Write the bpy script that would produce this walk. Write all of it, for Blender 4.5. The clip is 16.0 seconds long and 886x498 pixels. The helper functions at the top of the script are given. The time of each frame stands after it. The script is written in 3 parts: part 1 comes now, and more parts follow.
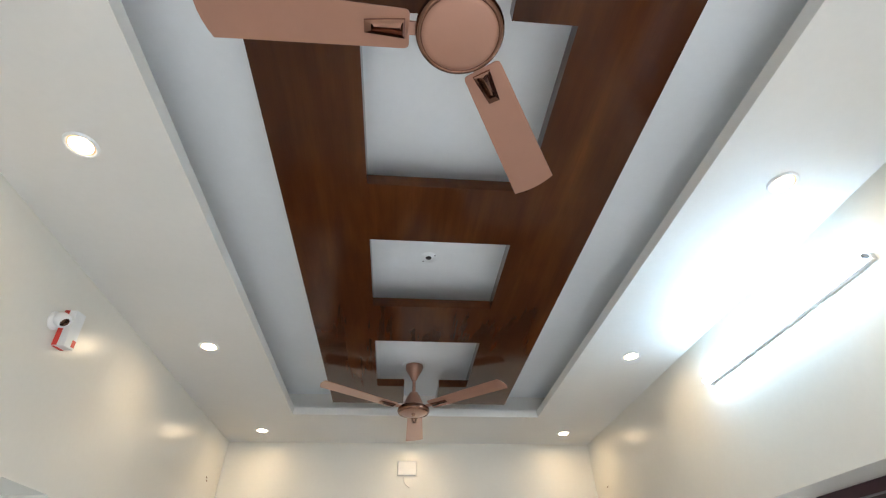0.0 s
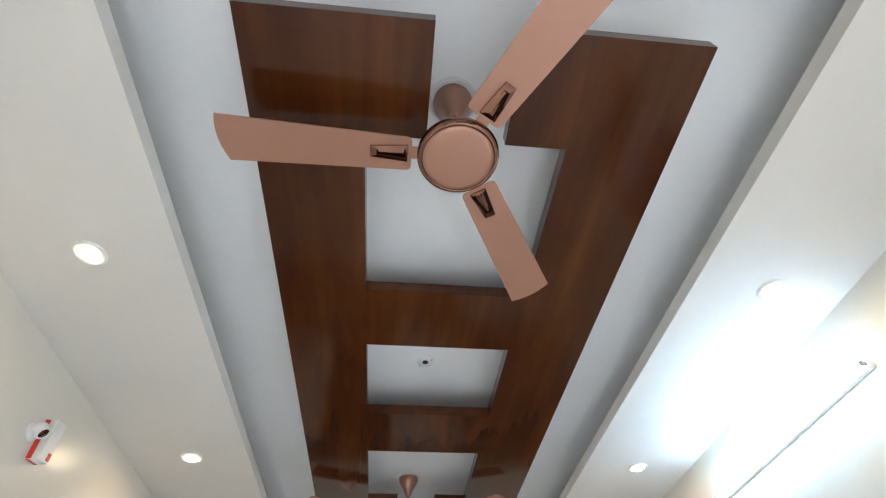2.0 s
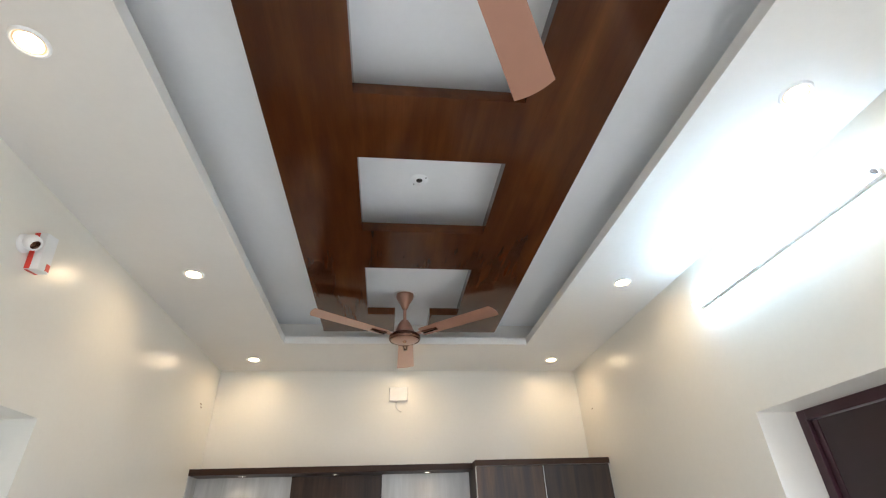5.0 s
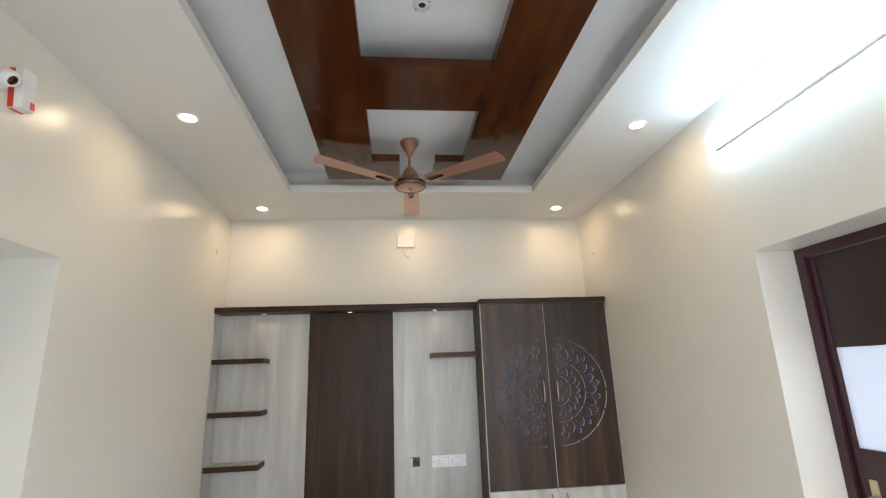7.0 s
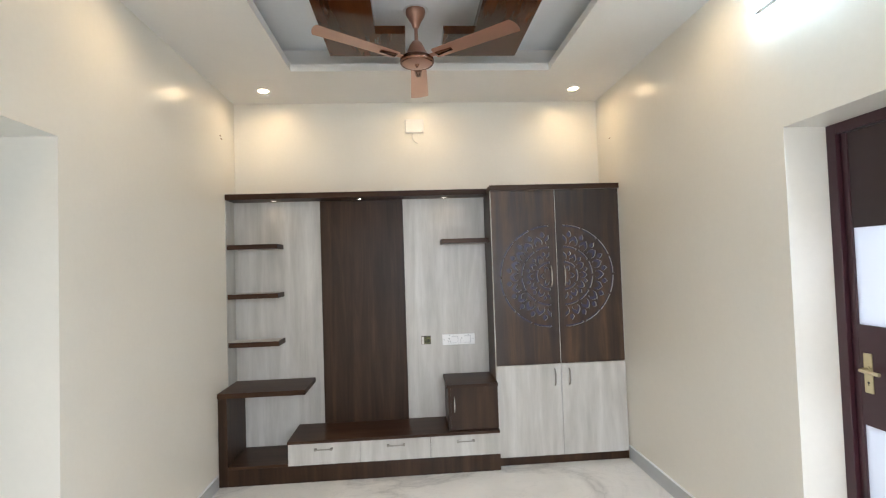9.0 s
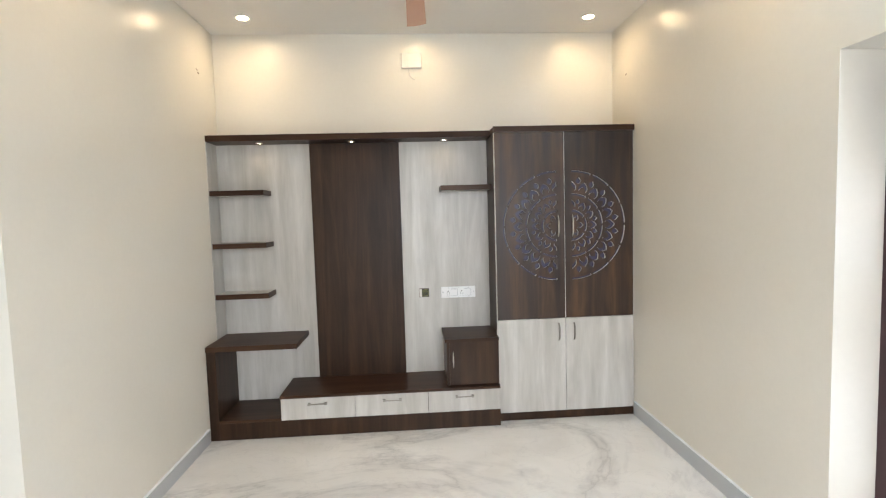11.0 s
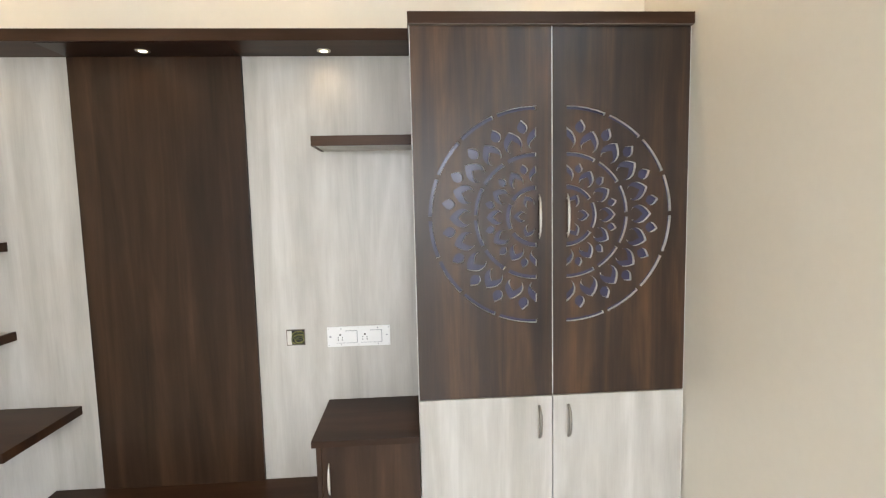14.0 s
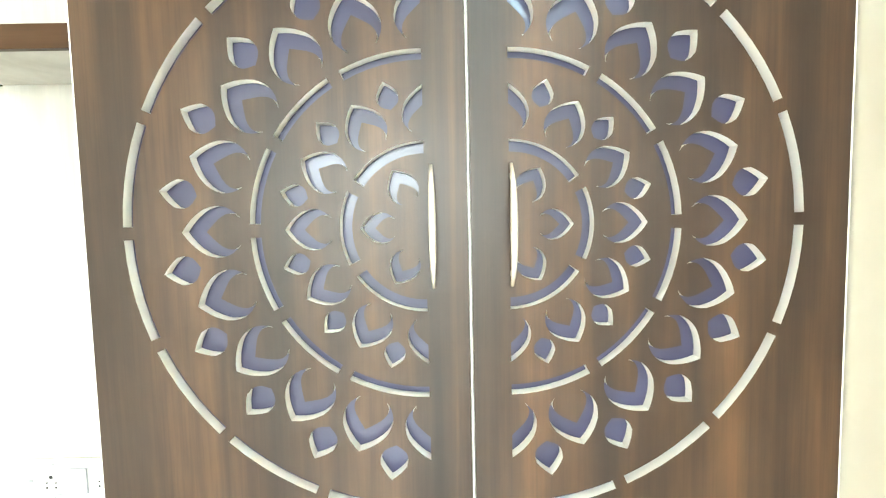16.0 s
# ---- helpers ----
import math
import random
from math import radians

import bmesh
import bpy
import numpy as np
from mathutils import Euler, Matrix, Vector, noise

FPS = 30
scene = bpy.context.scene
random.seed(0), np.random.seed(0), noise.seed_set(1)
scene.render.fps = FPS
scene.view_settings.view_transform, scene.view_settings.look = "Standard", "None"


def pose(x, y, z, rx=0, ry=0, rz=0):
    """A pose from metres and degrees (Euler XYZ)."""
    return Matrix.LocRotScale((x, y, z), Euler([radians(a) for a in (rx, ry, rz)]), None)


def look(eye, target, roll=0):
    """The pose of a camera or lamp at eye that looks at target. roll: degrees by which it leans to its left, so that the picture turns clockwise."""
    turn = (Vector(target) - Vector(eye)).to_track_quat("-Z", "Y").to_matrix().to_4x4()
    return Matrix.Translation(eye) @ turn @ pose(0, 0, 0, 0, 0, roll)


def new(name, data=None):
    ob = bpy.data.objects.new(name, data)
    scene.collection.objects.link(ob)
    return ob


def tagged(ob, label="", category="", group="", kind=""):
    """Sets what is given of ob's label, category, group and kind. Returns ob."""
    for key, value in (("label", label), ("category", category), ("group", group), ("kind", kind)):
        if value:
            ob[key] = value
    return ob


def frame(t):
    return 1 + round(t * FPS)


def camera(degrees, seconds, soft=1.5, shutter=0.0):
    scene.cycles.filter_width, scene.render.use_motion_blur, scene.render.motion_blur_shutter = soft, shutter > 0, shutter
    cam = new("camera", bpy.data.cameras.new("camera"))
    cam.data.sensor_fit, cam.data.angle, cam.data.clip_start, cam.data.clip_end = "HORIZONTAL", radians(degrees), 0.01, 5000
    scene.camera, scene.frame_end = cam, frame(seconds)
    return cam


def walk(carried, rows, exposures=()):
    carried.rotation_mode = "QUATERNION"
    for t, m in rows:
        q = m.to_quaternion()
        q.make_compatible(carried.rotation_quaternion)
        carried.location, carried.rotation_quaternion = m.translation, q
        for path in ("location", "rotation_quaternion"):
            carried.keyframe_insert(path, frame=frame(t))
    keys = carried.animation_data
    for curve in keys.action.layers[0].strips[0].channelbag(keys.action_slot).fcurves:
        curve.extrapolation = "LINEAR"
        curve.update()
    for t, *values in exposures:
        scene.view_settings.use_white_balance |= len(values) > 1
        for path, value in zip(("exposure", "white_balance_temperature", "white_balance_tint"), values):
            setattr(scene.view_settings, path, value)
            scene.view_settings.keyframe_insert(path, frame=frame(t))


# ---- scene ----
cam = camera(85.6, 16.0, soft=1.2)
PATH = [
    (0, (1.395, -4.238, 1.658), (1.552, -2.682, 2.905), -1.3),
    (0.5, (1.394, -4.255, 1.662), (1.549, -2.804, 3.03), -1.5),
    (1, (1.395, -4.268, 1.668), (1.549, -2.905, 3.124), -1.7),
    (1.5, (1.39, -4.277, 1.667), (1.545, -2.973, 3.176), -2.0),
    (2, (1.381, -4.282, 1.667), (1.539, -3.006, 3.198), -2.1),
    (2.5, (1.38, -4.256, 1.666), (1.546, -2.982, 3.199), -2.4),
    (3, (1.39, -4.219, 1.662), (1.562, -2.916, 3.17), -2.5),
    (3.5, (1.398, -4.186, 1.656), (1.582, -2.806, 3.091), -2.5),
    (4, (1.395, -4.171, 1.653), (1.591, -2.686, 2.978), -2.5),
    (4.5, (1.389, -4.148, 1.649), (1.597, -2.551, 2.834), -2.4),
    (7, (1.385, -4.06, 1.6), (1.586, -2.132, 2.094), -2.1),
    (7.5, (1.39, -4.045, 1.583), (1.576, -2.09, 1.962), -2.0),
    (8, (1.39, -4.032, 1.567), (1.563, -2.058, 1.834), -2.0),
    (8.5, (1.407, -4.021, 1.553), (1.56, -2.033, 1.711), -1.9),
    (9, (1.411, -4.009, 1.541), (1.55, -2.015, 1.605), -1.9),
    (9.5, (1.414, -4.006, 1.537), (1.539, -2.01, 1.527), -1.8),
    (12, (1.583, -3.335, 1.505), (1.706, -1.346, 1.336), -1.6),
    (12.5, (1.727, -3.036, 1.518), (1.853, -1.048, 1.342), -1.6),
    (13, (1.793, -2.72, 1.483), (1.918, -0.732, 1.309), -1.5),
    (13.5, (1.882, -2.399, 1.469), (2.006, -0.41, 1.296), -1.3),
    (14, (2.04, -2.093, 1.47), (2.159, -0.105, 1.29), -1.3),
    (14.5, (2.164, -1.808, 1.453), (2.267, 0.18, 1.264), -1.3),
    (15, (2.272, -1.513, 1.453), (2.353, 0.476, 1.263), -1.2),
    (15.5, (2.416, -1.233, 1.451), (2.46, 0.757, 1.258), -1.3),
    (16, (2.498, -1.005, 1.44), (2.531, 0.99, 1.296), -1.3),
]
walk(cam, [(t, look(eye, target, roll)) for t, eye, target, roll in PATH],
     exposures=((0.0, 0.16, 5950, 11), (4.7, 0.28, 6050, 13), (7.0, 0.20, 6180, 12), (9.5, 0.46, 6230, 12), (12.0, 0.58, 6420, 12), (13.5, 0.68, 6450, 12), (14.5, 1.12, 6400, 12), (15.0, 1.34, 6350, 9), (15.5, 1.90, 6350, 6), (16.0, 2.34, 6550, -2)))

# ---- sizes ----
W = 3.061            # room width
BACK = -6.2          # wall behind the walker
SOFFIT = 2.914       # underside of the dropped ceiling
UPPER = 3.12         # main ceiling
TX0, TX1, TY0, TY1 = 0.624, 2.450, -4.20, -0.668   # tray in the dropped ceiling
OPEN_Y, OPEN_Z = -1.98, 2.113                       # passage in the west wall
DOOR_Y, DOOR_Z = -2.037, 2.092                      # doorway in the east wall

# ---- world, lamps ----
world = bpy.data.worlds.new("world")
scene.world = world
world.use_nodes = True
sky = world.node_tree.nodes.new("ShaderNodeTexSky")
sky.sky_type, sky.sun_disc, sky.sun_elevation, sky.sun_rotation = "NISHITA", False, radians(40), radians(200)
world.node_tree.links.new(sky.outputs[0], world.node_tree.nodes["Background"].inputs[0])
world.node_tree.nodes["Background"].inputs[1].default_value = 0.1
sun = new("sun", bpy.data.lights.new("sun", "SUN"))
sun.data.energy, sun.data.angle, sun.data.color = 2.0, radians(0.5), (1, 0.95, 0.88)
sun.matrix_world = look((0, 0, 10), (2, 9, 0))


def area(name, eye, target, w, h, power, color):
    ob = new(name, bpy.data.lights.new(name, "AREA"))
    ob.data.shape, ob.data.size, ob.data.size_y, ob.data.energy, ob.data.color = "RECTANGLE", w, h, power, color
    ob.matrix_world = look(eye, target)
    return ob


DAY = (0.93, 0.97, 1.0)
WARM = (1.0, 0.76, 0.48)
# area lamp stands in for daylight through the assumed, unseen back window
wl = area("window_light", (1.9, BACK + 0.02, 1.80), (1.9, -4.5, 0.0), 2.1, 1.5, 84, (0.88, 0.94, 1.0))
wl.data.spread = radians(130)
# added fill from the passage, no lamp known there; cools and brightens the walls
area("passage_fill", (-2.3, -2.65, 1.5), (0, -2.65, 1.0), 1.0, 1.5, 9, (0.66, 0.86, 1.0))
area("hall_light", (4.6, -2.6, 1.5), (3.2, -2.6, 1.2), 1.4, 1.4, 30, DAY)


def spot(name, x, y, z, power, angle, radius, blend, color=WARM):
    ob = new(name, bpy.data.lights.new(name, "SPOT"))
    ob.data.energy, ob.data.color, ob.data.spot_size, ob.data.spot_blend = power, color, radians(angle), blend
    ob.data.shadow_soft_size = radius
    ob.location = (x, y, z)
    return ob


DOWNLIGHTS = [(x, y) for x in (0.332, 2.757) for y in (-0.304, -1.725, -3.137, -4.9)] + [(1.522, -0.304)]
NICHE = [(0.344, -0.13), (1.018, -0.125), (1.705, -0.12)]
for x, y in DOWNLIGHTS:
    spot("downlight_beam", x, y, SOFFIT - 0.012, 5.4, 168, 0.030, 1.0, (1.0, 0.75, 0.43))
for x, y in NICHE:
    spot("niche_lamp", x, y, 2.078, 0.5, 128, 0.012, 1.0)


# ---- materials ----
def material(name, rough=0.5, metal=0.0):
    m = bpy.data.materials.new(name)
    m.use_nodes = True
    b = m.node_tree.nodes["Principled BSDF"]
    b.inputs["Roughness"].default_value, b.inputs["Metallic"].default_value = rough, metal
    return m, m.node_tree, b


def node(tree, kind, **values):
    n = tree.nodes.new(kind)
    for k, v in values.items():
        n.inputs[k].default_value = v
    return n


def coords(tree, scale=(1, 1, 1)):
    c, m = tree.nodes.new("ShaderNodeTexCoord"), tree.nodes.new("ShaderNodeMapping")
    m.inputs["Scale"].default_value = scale
    tree.links.new(c.outputs["Object"], m.inputs[0])
    return m.outputs[0]


def ramp(tree, source, stops):
    r = tree.nodes.new("ShaderNodeValToRGB")
    r.color_ramp.elements[0].position, r.color_ramp.elements[0].color = stops[0][0], (*stops[0][1], 1)
    r.color_ramp.elements[1].position, r.color_ramp.elements[1].color = stops[-1][0], (*stops[-1][1], 1)
    for p, c in stops[1:-1]:
        r.color_ramp.elements.new(p).color = (*c, 1)
    tree.links.new(source, r.inputs[0])
    return r.outputs[0]


def mixed(tree, fac, a, b, how="MIX"):
    m = tree.nodes.new("ShaderNodeMix")
    m.data_type, m.blend_type = "RGBA", how
    for socket, v in ((m.inputs[0], fac), (m.inputs[6], a), (m.inputs[7], b)):
        if isinstance(v, bpy.types.NodeSocket):
            tree.links.new(v, socket)
        else:
            socket.default_value = v if isinstance(v, float) else (*v, 1)
    return m.outputs[2]


def relief(tree, b, source, strength, distance=0.002):
    n = node(tree, "ShaderNodeBump", Strength=strength, Distance=distance)
    tree.links.new(source, n.inputs["Height"])
    tree.links.new(n.outputs[0], b.inputs["Normal"])


def noise_tex(tree, vec, scale, detail=4, rough=0.55, distortion=0.0):
    n = node(tree, "ShaderNodeTexNoise", Scale=scale, Detail=detail, Roughness=rough, Distortion=distortion)
    tree.links.new(vec, n.inputs["Vector"])
    return n.outputs[0]


def paint(name, color, rough, vary=0.06, bump=0.08):
    m, t, b = material(name, rough)
    v = coords(t)
    low = ramp(t, noise_tex(t, v, 1.3, 3), [(0.3, tuple(c * (1 - vary) for c in color)), (0.7, color)])
    fine = ramp(t, noise_tex(t, v, 38, 5), [(0.3, (0.98,) * 3), (0.7, (1, 1, 1))])
    t.links.new(mixed(t, 1.0, low, fine, "MULTIPLY"), b.inputs["Base Color"])
    relief(t, b, noise_tex(t, v, 150, 3), bump, 0.0012)
    return m


def laminate(name, dark, mid, light, rough, axis="z", band=9.0, fine=60.0, spec=0.5, contrast=1.0):
    """Wood decor: broad soft bands and fine streaks along one axis."""
    m, t, b = material(name, rough)
    k = {"z": 2, "x": 0, "y": 1}[axis]

    def sc(a, along):
        s = [a, a, a]
        s[k] = along
        return tuple(s)
    broad = noise_tex(t, coords(t, sc(band, 0.8)), 1.0, 3, 0.6, 0.5)
    thin = noise_tex(t, coords(t, sc(fine, 1.1)), 1.0, 5, 0.65, 0.2)
    pores = noise_tex(t, coords(t, sc(330, 7)), 1.0, 3, 0.6)
    base = ramp(t, broad, [(0.32, dark), (0.5, mid), (0.68, light)])
    streak = ramp(t, thin, [(0.3, (1 - 0.28 * contrast,) * 3), (0.62, (1 + 0.06 * contrast,) * 3)])
    pore = ramp(t, pores, [(0.35, (1 - 0.14 * contrast,) * 3), (0.55, (1, 1, 1))])
    blotch = ramp(t, noise_tex(t, coords(t, sc(17, 4.5)), 1.0, 4, 0.62, 0.5), [(0.3, (1 - 0.20 * contrast,) * 3), (0.7, (1 + 0.12 * contrast,) * 3)])
    grain = mixed(t, 1.0, mixed(t, 1.0, base, streak, "MULTIPLY"), pore, "MULTIPLY")
    t.links.new(mixed(t, 1.0, grain, blotch, "MULTIPLY"), b.inputs["Base Color"])
    b.inputs["Specular IOR Level"].default_value = spec
    relief(t, b, pores, 0.12, 0.0006)
    return m


def plain(name, color, rough=0.4, metal=0.0, bump=0.0, vary=0.12):
    m, t, b = material(name, rough, metal)
    v = coords(t)
    c = ramp(t, noise_tex(t, v, 14, 4), [(0.3, tuple(k * (1 - vary) for k in color)), (0.7, color)])
    t.links.new(c, b.inputs["Base Color"])
    if bump:
        relief(t, b, noise_tex(t, v, 220, 3), bump, 0.0008)
    return m


def glow(name, color, strength):
    m, t, b = material(name, 0.4)
    b.inputs["Base Color"].default_value = (0.9, 0.9, 0.9, 1)
    b.inputs["Emission Color"].default_value = (*color, 1)
    b.inputs["Emission Strength"].default_value = strength
    return m


M_WALL = paint("wall_paint", (0.79, 0.752, 0.668), 0.29, vary=0.035, bump=0.03)
# ceiling white in two tones: tray raised and cooled, soffit dimmed, to carry uneven light
M_CEIL = paint("ceiling_paint", (0.875, 0.895, 0.91), 0.5)
M_CEIL_DIM = paint("ceiling_paint_dimmed", (0.77, 0.745, 0.70), 0.5)
M_TRIM = paint("skirting_paint", (0.50, 0.52, 0.54), 0.3)
M_DARK = laminate("walnut_laminate", (0.021, 0.0106, 0.0060), (0.037, 0.0187, 0.0100), (0.062, 0.0312, 0.0154), 0.40, band=11, fine=30, contrast=0.62, spec=0.22)
# same walnut on the fretwork doors, lightened and shinier for the light they catch
M_DARK_LIT = laminate("walnut_laminate_lit", (0.016, 0.0080, 0.0050), (0.038, 0.0192, 0.0104), (0.088, 0.0435, 0.0205), 0.40, band=12, fine=34, contrast=1.1, spec=0.42)
M_DARKH = laminate("walnut_laminate_flat", (0.034, 0.0160, 0.0085), (0.050, 0.0240, 0.0130), (0.072, 0.037, 0.0195), 0.38, axis="x", band=7, fine=30, contrast=0.6, spec=0.16)
M_DEEP = laminate("deep_walnut_laminate", (0.010, 0.0040, 0.0026), (0.016, 0.0066, 0.0040), (0.024, 0.0105, 0.006), 0.30, axis="x", band=9, fine=30, contrast=0.6, spec=0.3)
M_LIGHT = laminate("pale_laminate", (0.43, 0.408, 0.37), (0.51, 0.490, 0.452), (0.60, 0.580, 0.545), 0.38, band=8, fine=14, contrast=0.30)
M_STAIN = laminate("stained_veneer", (0.043, 0.0118, 0.0034), (0.070, 0.0203, 0.0056), (0.100, 0.0315, 0.0090), 0.11, axis="y", band=5, fine=28, contrast=0.6, spec=0.28)
M_LIP = plain("brown_lip", (0.16, 0.125, 0.10), 0.4)
M_EDGE = plain("board_edge", (0.80, 0.79, 0.76), 0.5, vary=0.05)
M_COPPER = plain("copper_enamel", (0.42, 0.215, 0.145), 0.28, 0.35, vary=0.04)
_p = M_COPPER.node_tree.nodes["Principled BSDF"]
_p.inputs["Coat Weight"].default_value, _p.inputs["Coat Roughness"].default_value = 0.35, 0.12
M_BRONZE = plain("polished_bronze", (0.24, 0.125, 0.085), 0.06, 1.0, vary=0.1)
M_STEEL = plain("brushed_steel", (0.66, 0.63, 0.57), 0.45, 0.5)
M_PEWTER = plain("pewter", (0.30, 0.28, 0.25), 0.42, 0.7)
M_BRASS = plain("satin_brass", (0.60, 0.52, 0.33), 0.36, 0.8)
M_PLASTIC = plain("white_plastic", (0.82, 0.82, 0.81), 0.3, vary=0.04)
M_BOX = plain("aged_plastic", (0.70, 0.685, 0.66), 0.4, vary=0.05)
M_GREY = plain("grey_plastic", (0.30, 0.31, 0.34), 0.4)
M_BLACK = plain("black_plastic", (0.015, 0.015, 0.016), 0.35)
M_CABLE = plain("cable_sheath", (0.70, 0.67, 0.62), 0.5)
M_RED = plain("red_print", (0.70, 0.05, 0.03), 0.4)
M_DOOR = plain("maroon_polish", (0.045, 0.0145, 0.020), 0.28, vary=0.12)
M_DOOR2 = plain("dark_door_panel", (0.026, 0.0115, 0.0135), 0.45, vary=0.12)
M_WIRE = plain("green_wire", (0.085, 0.095, 0.025), 0.5)
M_WIRE2 = plain("yellow_wire", (0.26, 0.25, 0.07), 0.5)
M_LAMP = glow("downlight_glow", (1.0, 0.72, 0.40), 72)
# weak emission on an added ring, in place of the warm glare round the lamp
M_HALO = glow("downlight_halo", (1.0, 0.58, 0.30), 0.75)
M_HALO.node_tree.nodes["Principled BSDF"].inputs["Base Color"].default_value = (0.35, 0.28, 0.2, 1)
M_SPOT = glow("niche_glow", (1.0, 0.80, 0.55), 14)
M_TUBE = glow("tube_glow", (0.58, 0.82, 1.0), 49)

# blue tinted sheet behind the fretwork
M_BLUE, _t, _b = material("blue_sheet", 0.4)
_b.inputs["Base Color"].default_value = (0.03, 0.035, 0.09, 1)
_c = ramp(_t, noise_tex(_t, coords(_t), 6, 3), [(0.3, (0.022, 0.020, 0.056)), (0.7, (0.037, 0.036, 0.088))])
_t.links.new(_c, _b.inputs["Base Color"])
_b.inputs["Coat Weight"].default_value = 0.22
_b.inputs["Coat Roughness"].default_value = 0.10

# frosted glass of the door
M_FROST, _t, _b = material("frosted_glass", 0.5)
_b.inputs["Base Color"].default_value = (0.84, 0.86, 0.90, 1)
_tr = _t.nodes.new("ShaderNodeBsdfTranslucent")
_tr.inputs[0].default_value = (0.82, 0.86, 0.95, 1)
_mx = _t.nodes.new("ShaderNodeMixShader")
_mx.inputs[0].default_value = 0.55
_t.links.new(_b.outputs[0], _mx.inputs[1])
_t.links.new(_tr.outputs[0], _mx.inputs[2])
_t.links.new(_mx.outputs[0], _t.nodes["Material Output"].inputs[0])

M_GLASS, _t, _b = material("clear_glass", 0.02)
_b.inputs["Transmission Weight"].default_value = 1.0

# marble
M_FLOOR, _t, _b = material("white_marble", 0.12)
_v = coords(_t)
_big = ramp(_t, noise_tex(_t, _v, 1.6, 5, 0.6, 0.6), [(0.3, (0.74, 0.728, 0.70)), (0.65, (0.86, 0.85, 0.825))])
_n = noise_tex(_t, coords(_t, (0.55, 1.0, 1)), 1.0, 6, 0.6, 0.9)
_vein = ramp(_t, _n, [(0.45, (1, 1, 1)), (0.494, (0.84, 0.84, 0.845)), (0.500, (0.74, 0.74, 0.75)), (0.508, (0.86, 0.86, 0.865)), (0.55, (1, 1, 1))])
_n2 = noise_tex(_t, coords(_t, (1, 1.6, 1)), 2.4, 6, 0.6, 1.2)
_vein2 = ramp(_t, _n2, [(0.485, (1, 1, 1)), (0.5, (0.93, 0.93, 0.935)), (0.515, (1, 1, 1))])
_t.links.new(mixed(_t, 1.0, mixed(_t, 1.0, _big, _vein, "MULTIPLY"), _vein2, "MULTIPLY"), _b.inputs["Base Color"])
_t.links.new(ramp(_t, noise_tex(_t, _v, 9, 3), [(0.3, (0.09,) * 3), (0.7, (0.17,) * 3)]), _b.inputs["Roughness"])


# ---- mesh helpers ----
def finish(bm, name, mat, parent=None, label="", smooth=False):
    mesh = bpy.data.meshes.new(name)
    if smooth:
        for f in bm.faces:
            f.smooth = True
    bm.to_mesh(mesh)
    bm.free()
    for m in (mat if isinstance(mat, (list, tuple)) else [mat]):
        mesh.materials.append(m)
    ob = new(name, mesh)
    if parent is not None:
        ob.parent = parent
    return tagged(ob, label)


def add_box(bm, x0, x1, y0, y1, z0, z1, bevel=0.0, mat=0, segments=2):
    got = bmesh.ops.create_cube(bm, size=1)["verts"]
    for v in got:
        v.co = Vector((x0 if v.co.x < 0 else x1, y0 if v.co.y < 0 else y1, z0 if v.co.z < 0 else z1))
    faces = {f for v in got for f in v.link_faces}
    for f in faces:
        f.material_index = mat
    if bevel:
        edges = list({e for f in faces for e in f.edges})
        for f in bmesh.ops.bevel(bm, geom=edges, offset=bevel, segments=segments, affect="EDGES", profile=0.6)["faces"]:
            f.material_index = mat


def box(name, x0, x1, y0, y1, z0, z1, mat, parent=None, label="", bevel=0.0015):
    bm = bmesh.new()
    add_box(bm, x0, x1, y0, y1, z0, z1, bevel)
    return finish(bm, name, mat, parent, label)


def prism(name, pts, z0, z1, mat, parent=None, label="", bevel=0.0015):
    """A flat outline in x, y drawn up from z0 to z1."""
    bm = bmesh.new()
    f = bm.faces.new([bm.verts.new((x, y, z0)) for x, y in pts])
    got = bmesh.ops.extrude_face_region(bm, geom=[f])["geom"]
    bmesh.ops.translate(bm, verts=[v for v in got if isinstance(v, bmesh.types.BMVert)], vec=(0, 0, z1 - z0))
    bmesh.ops.recalc_face_normals(bm, faces=bm.faces)
    if bevel:
        bmesh.ops.bevel(bm, geom=list(bm.edges), offset=bevel, segments=1, affect="EDGES")
    return finish(bm, name, mat, parent, label)


def add_lathe(bm, profile, n=40, mat=0):
    """Turns (radius, z) pairs round the z axis."""
    rings = []
    for r, z in profile:
        if r < 1e-5:
            rings.append([bm.verts.new((0, 0, z))])
        else:
            rings.append([bm.verts.new((r * math.cos(2 * math.pi * i / n), r * math.sin(2 * math.pi * i / n), z)) for i in range(n)])
    for a, b in zip(rings, rings[1:]):
        for i in range(n):
            j = (i + 1) % n
            q = [a[i % len(a)], a[j % len(a)], b[j % len(b)], b[i % len(b)]]
            q = list(dict.fromkeys(q))
            if len(q) > 2:
                f = bm.faces.new(q)
                f.material_index, f.smooth = mat, True


def lathe(name, profile, mat, parent=None, label="", n=40):
    bm = bmesh.new()
    add_lathe(bm, profile, n)
    bmesh.ops.recalc_face_normals(bm, faces=bm.faces)
    return finish(bm, name, mat, parent, label)


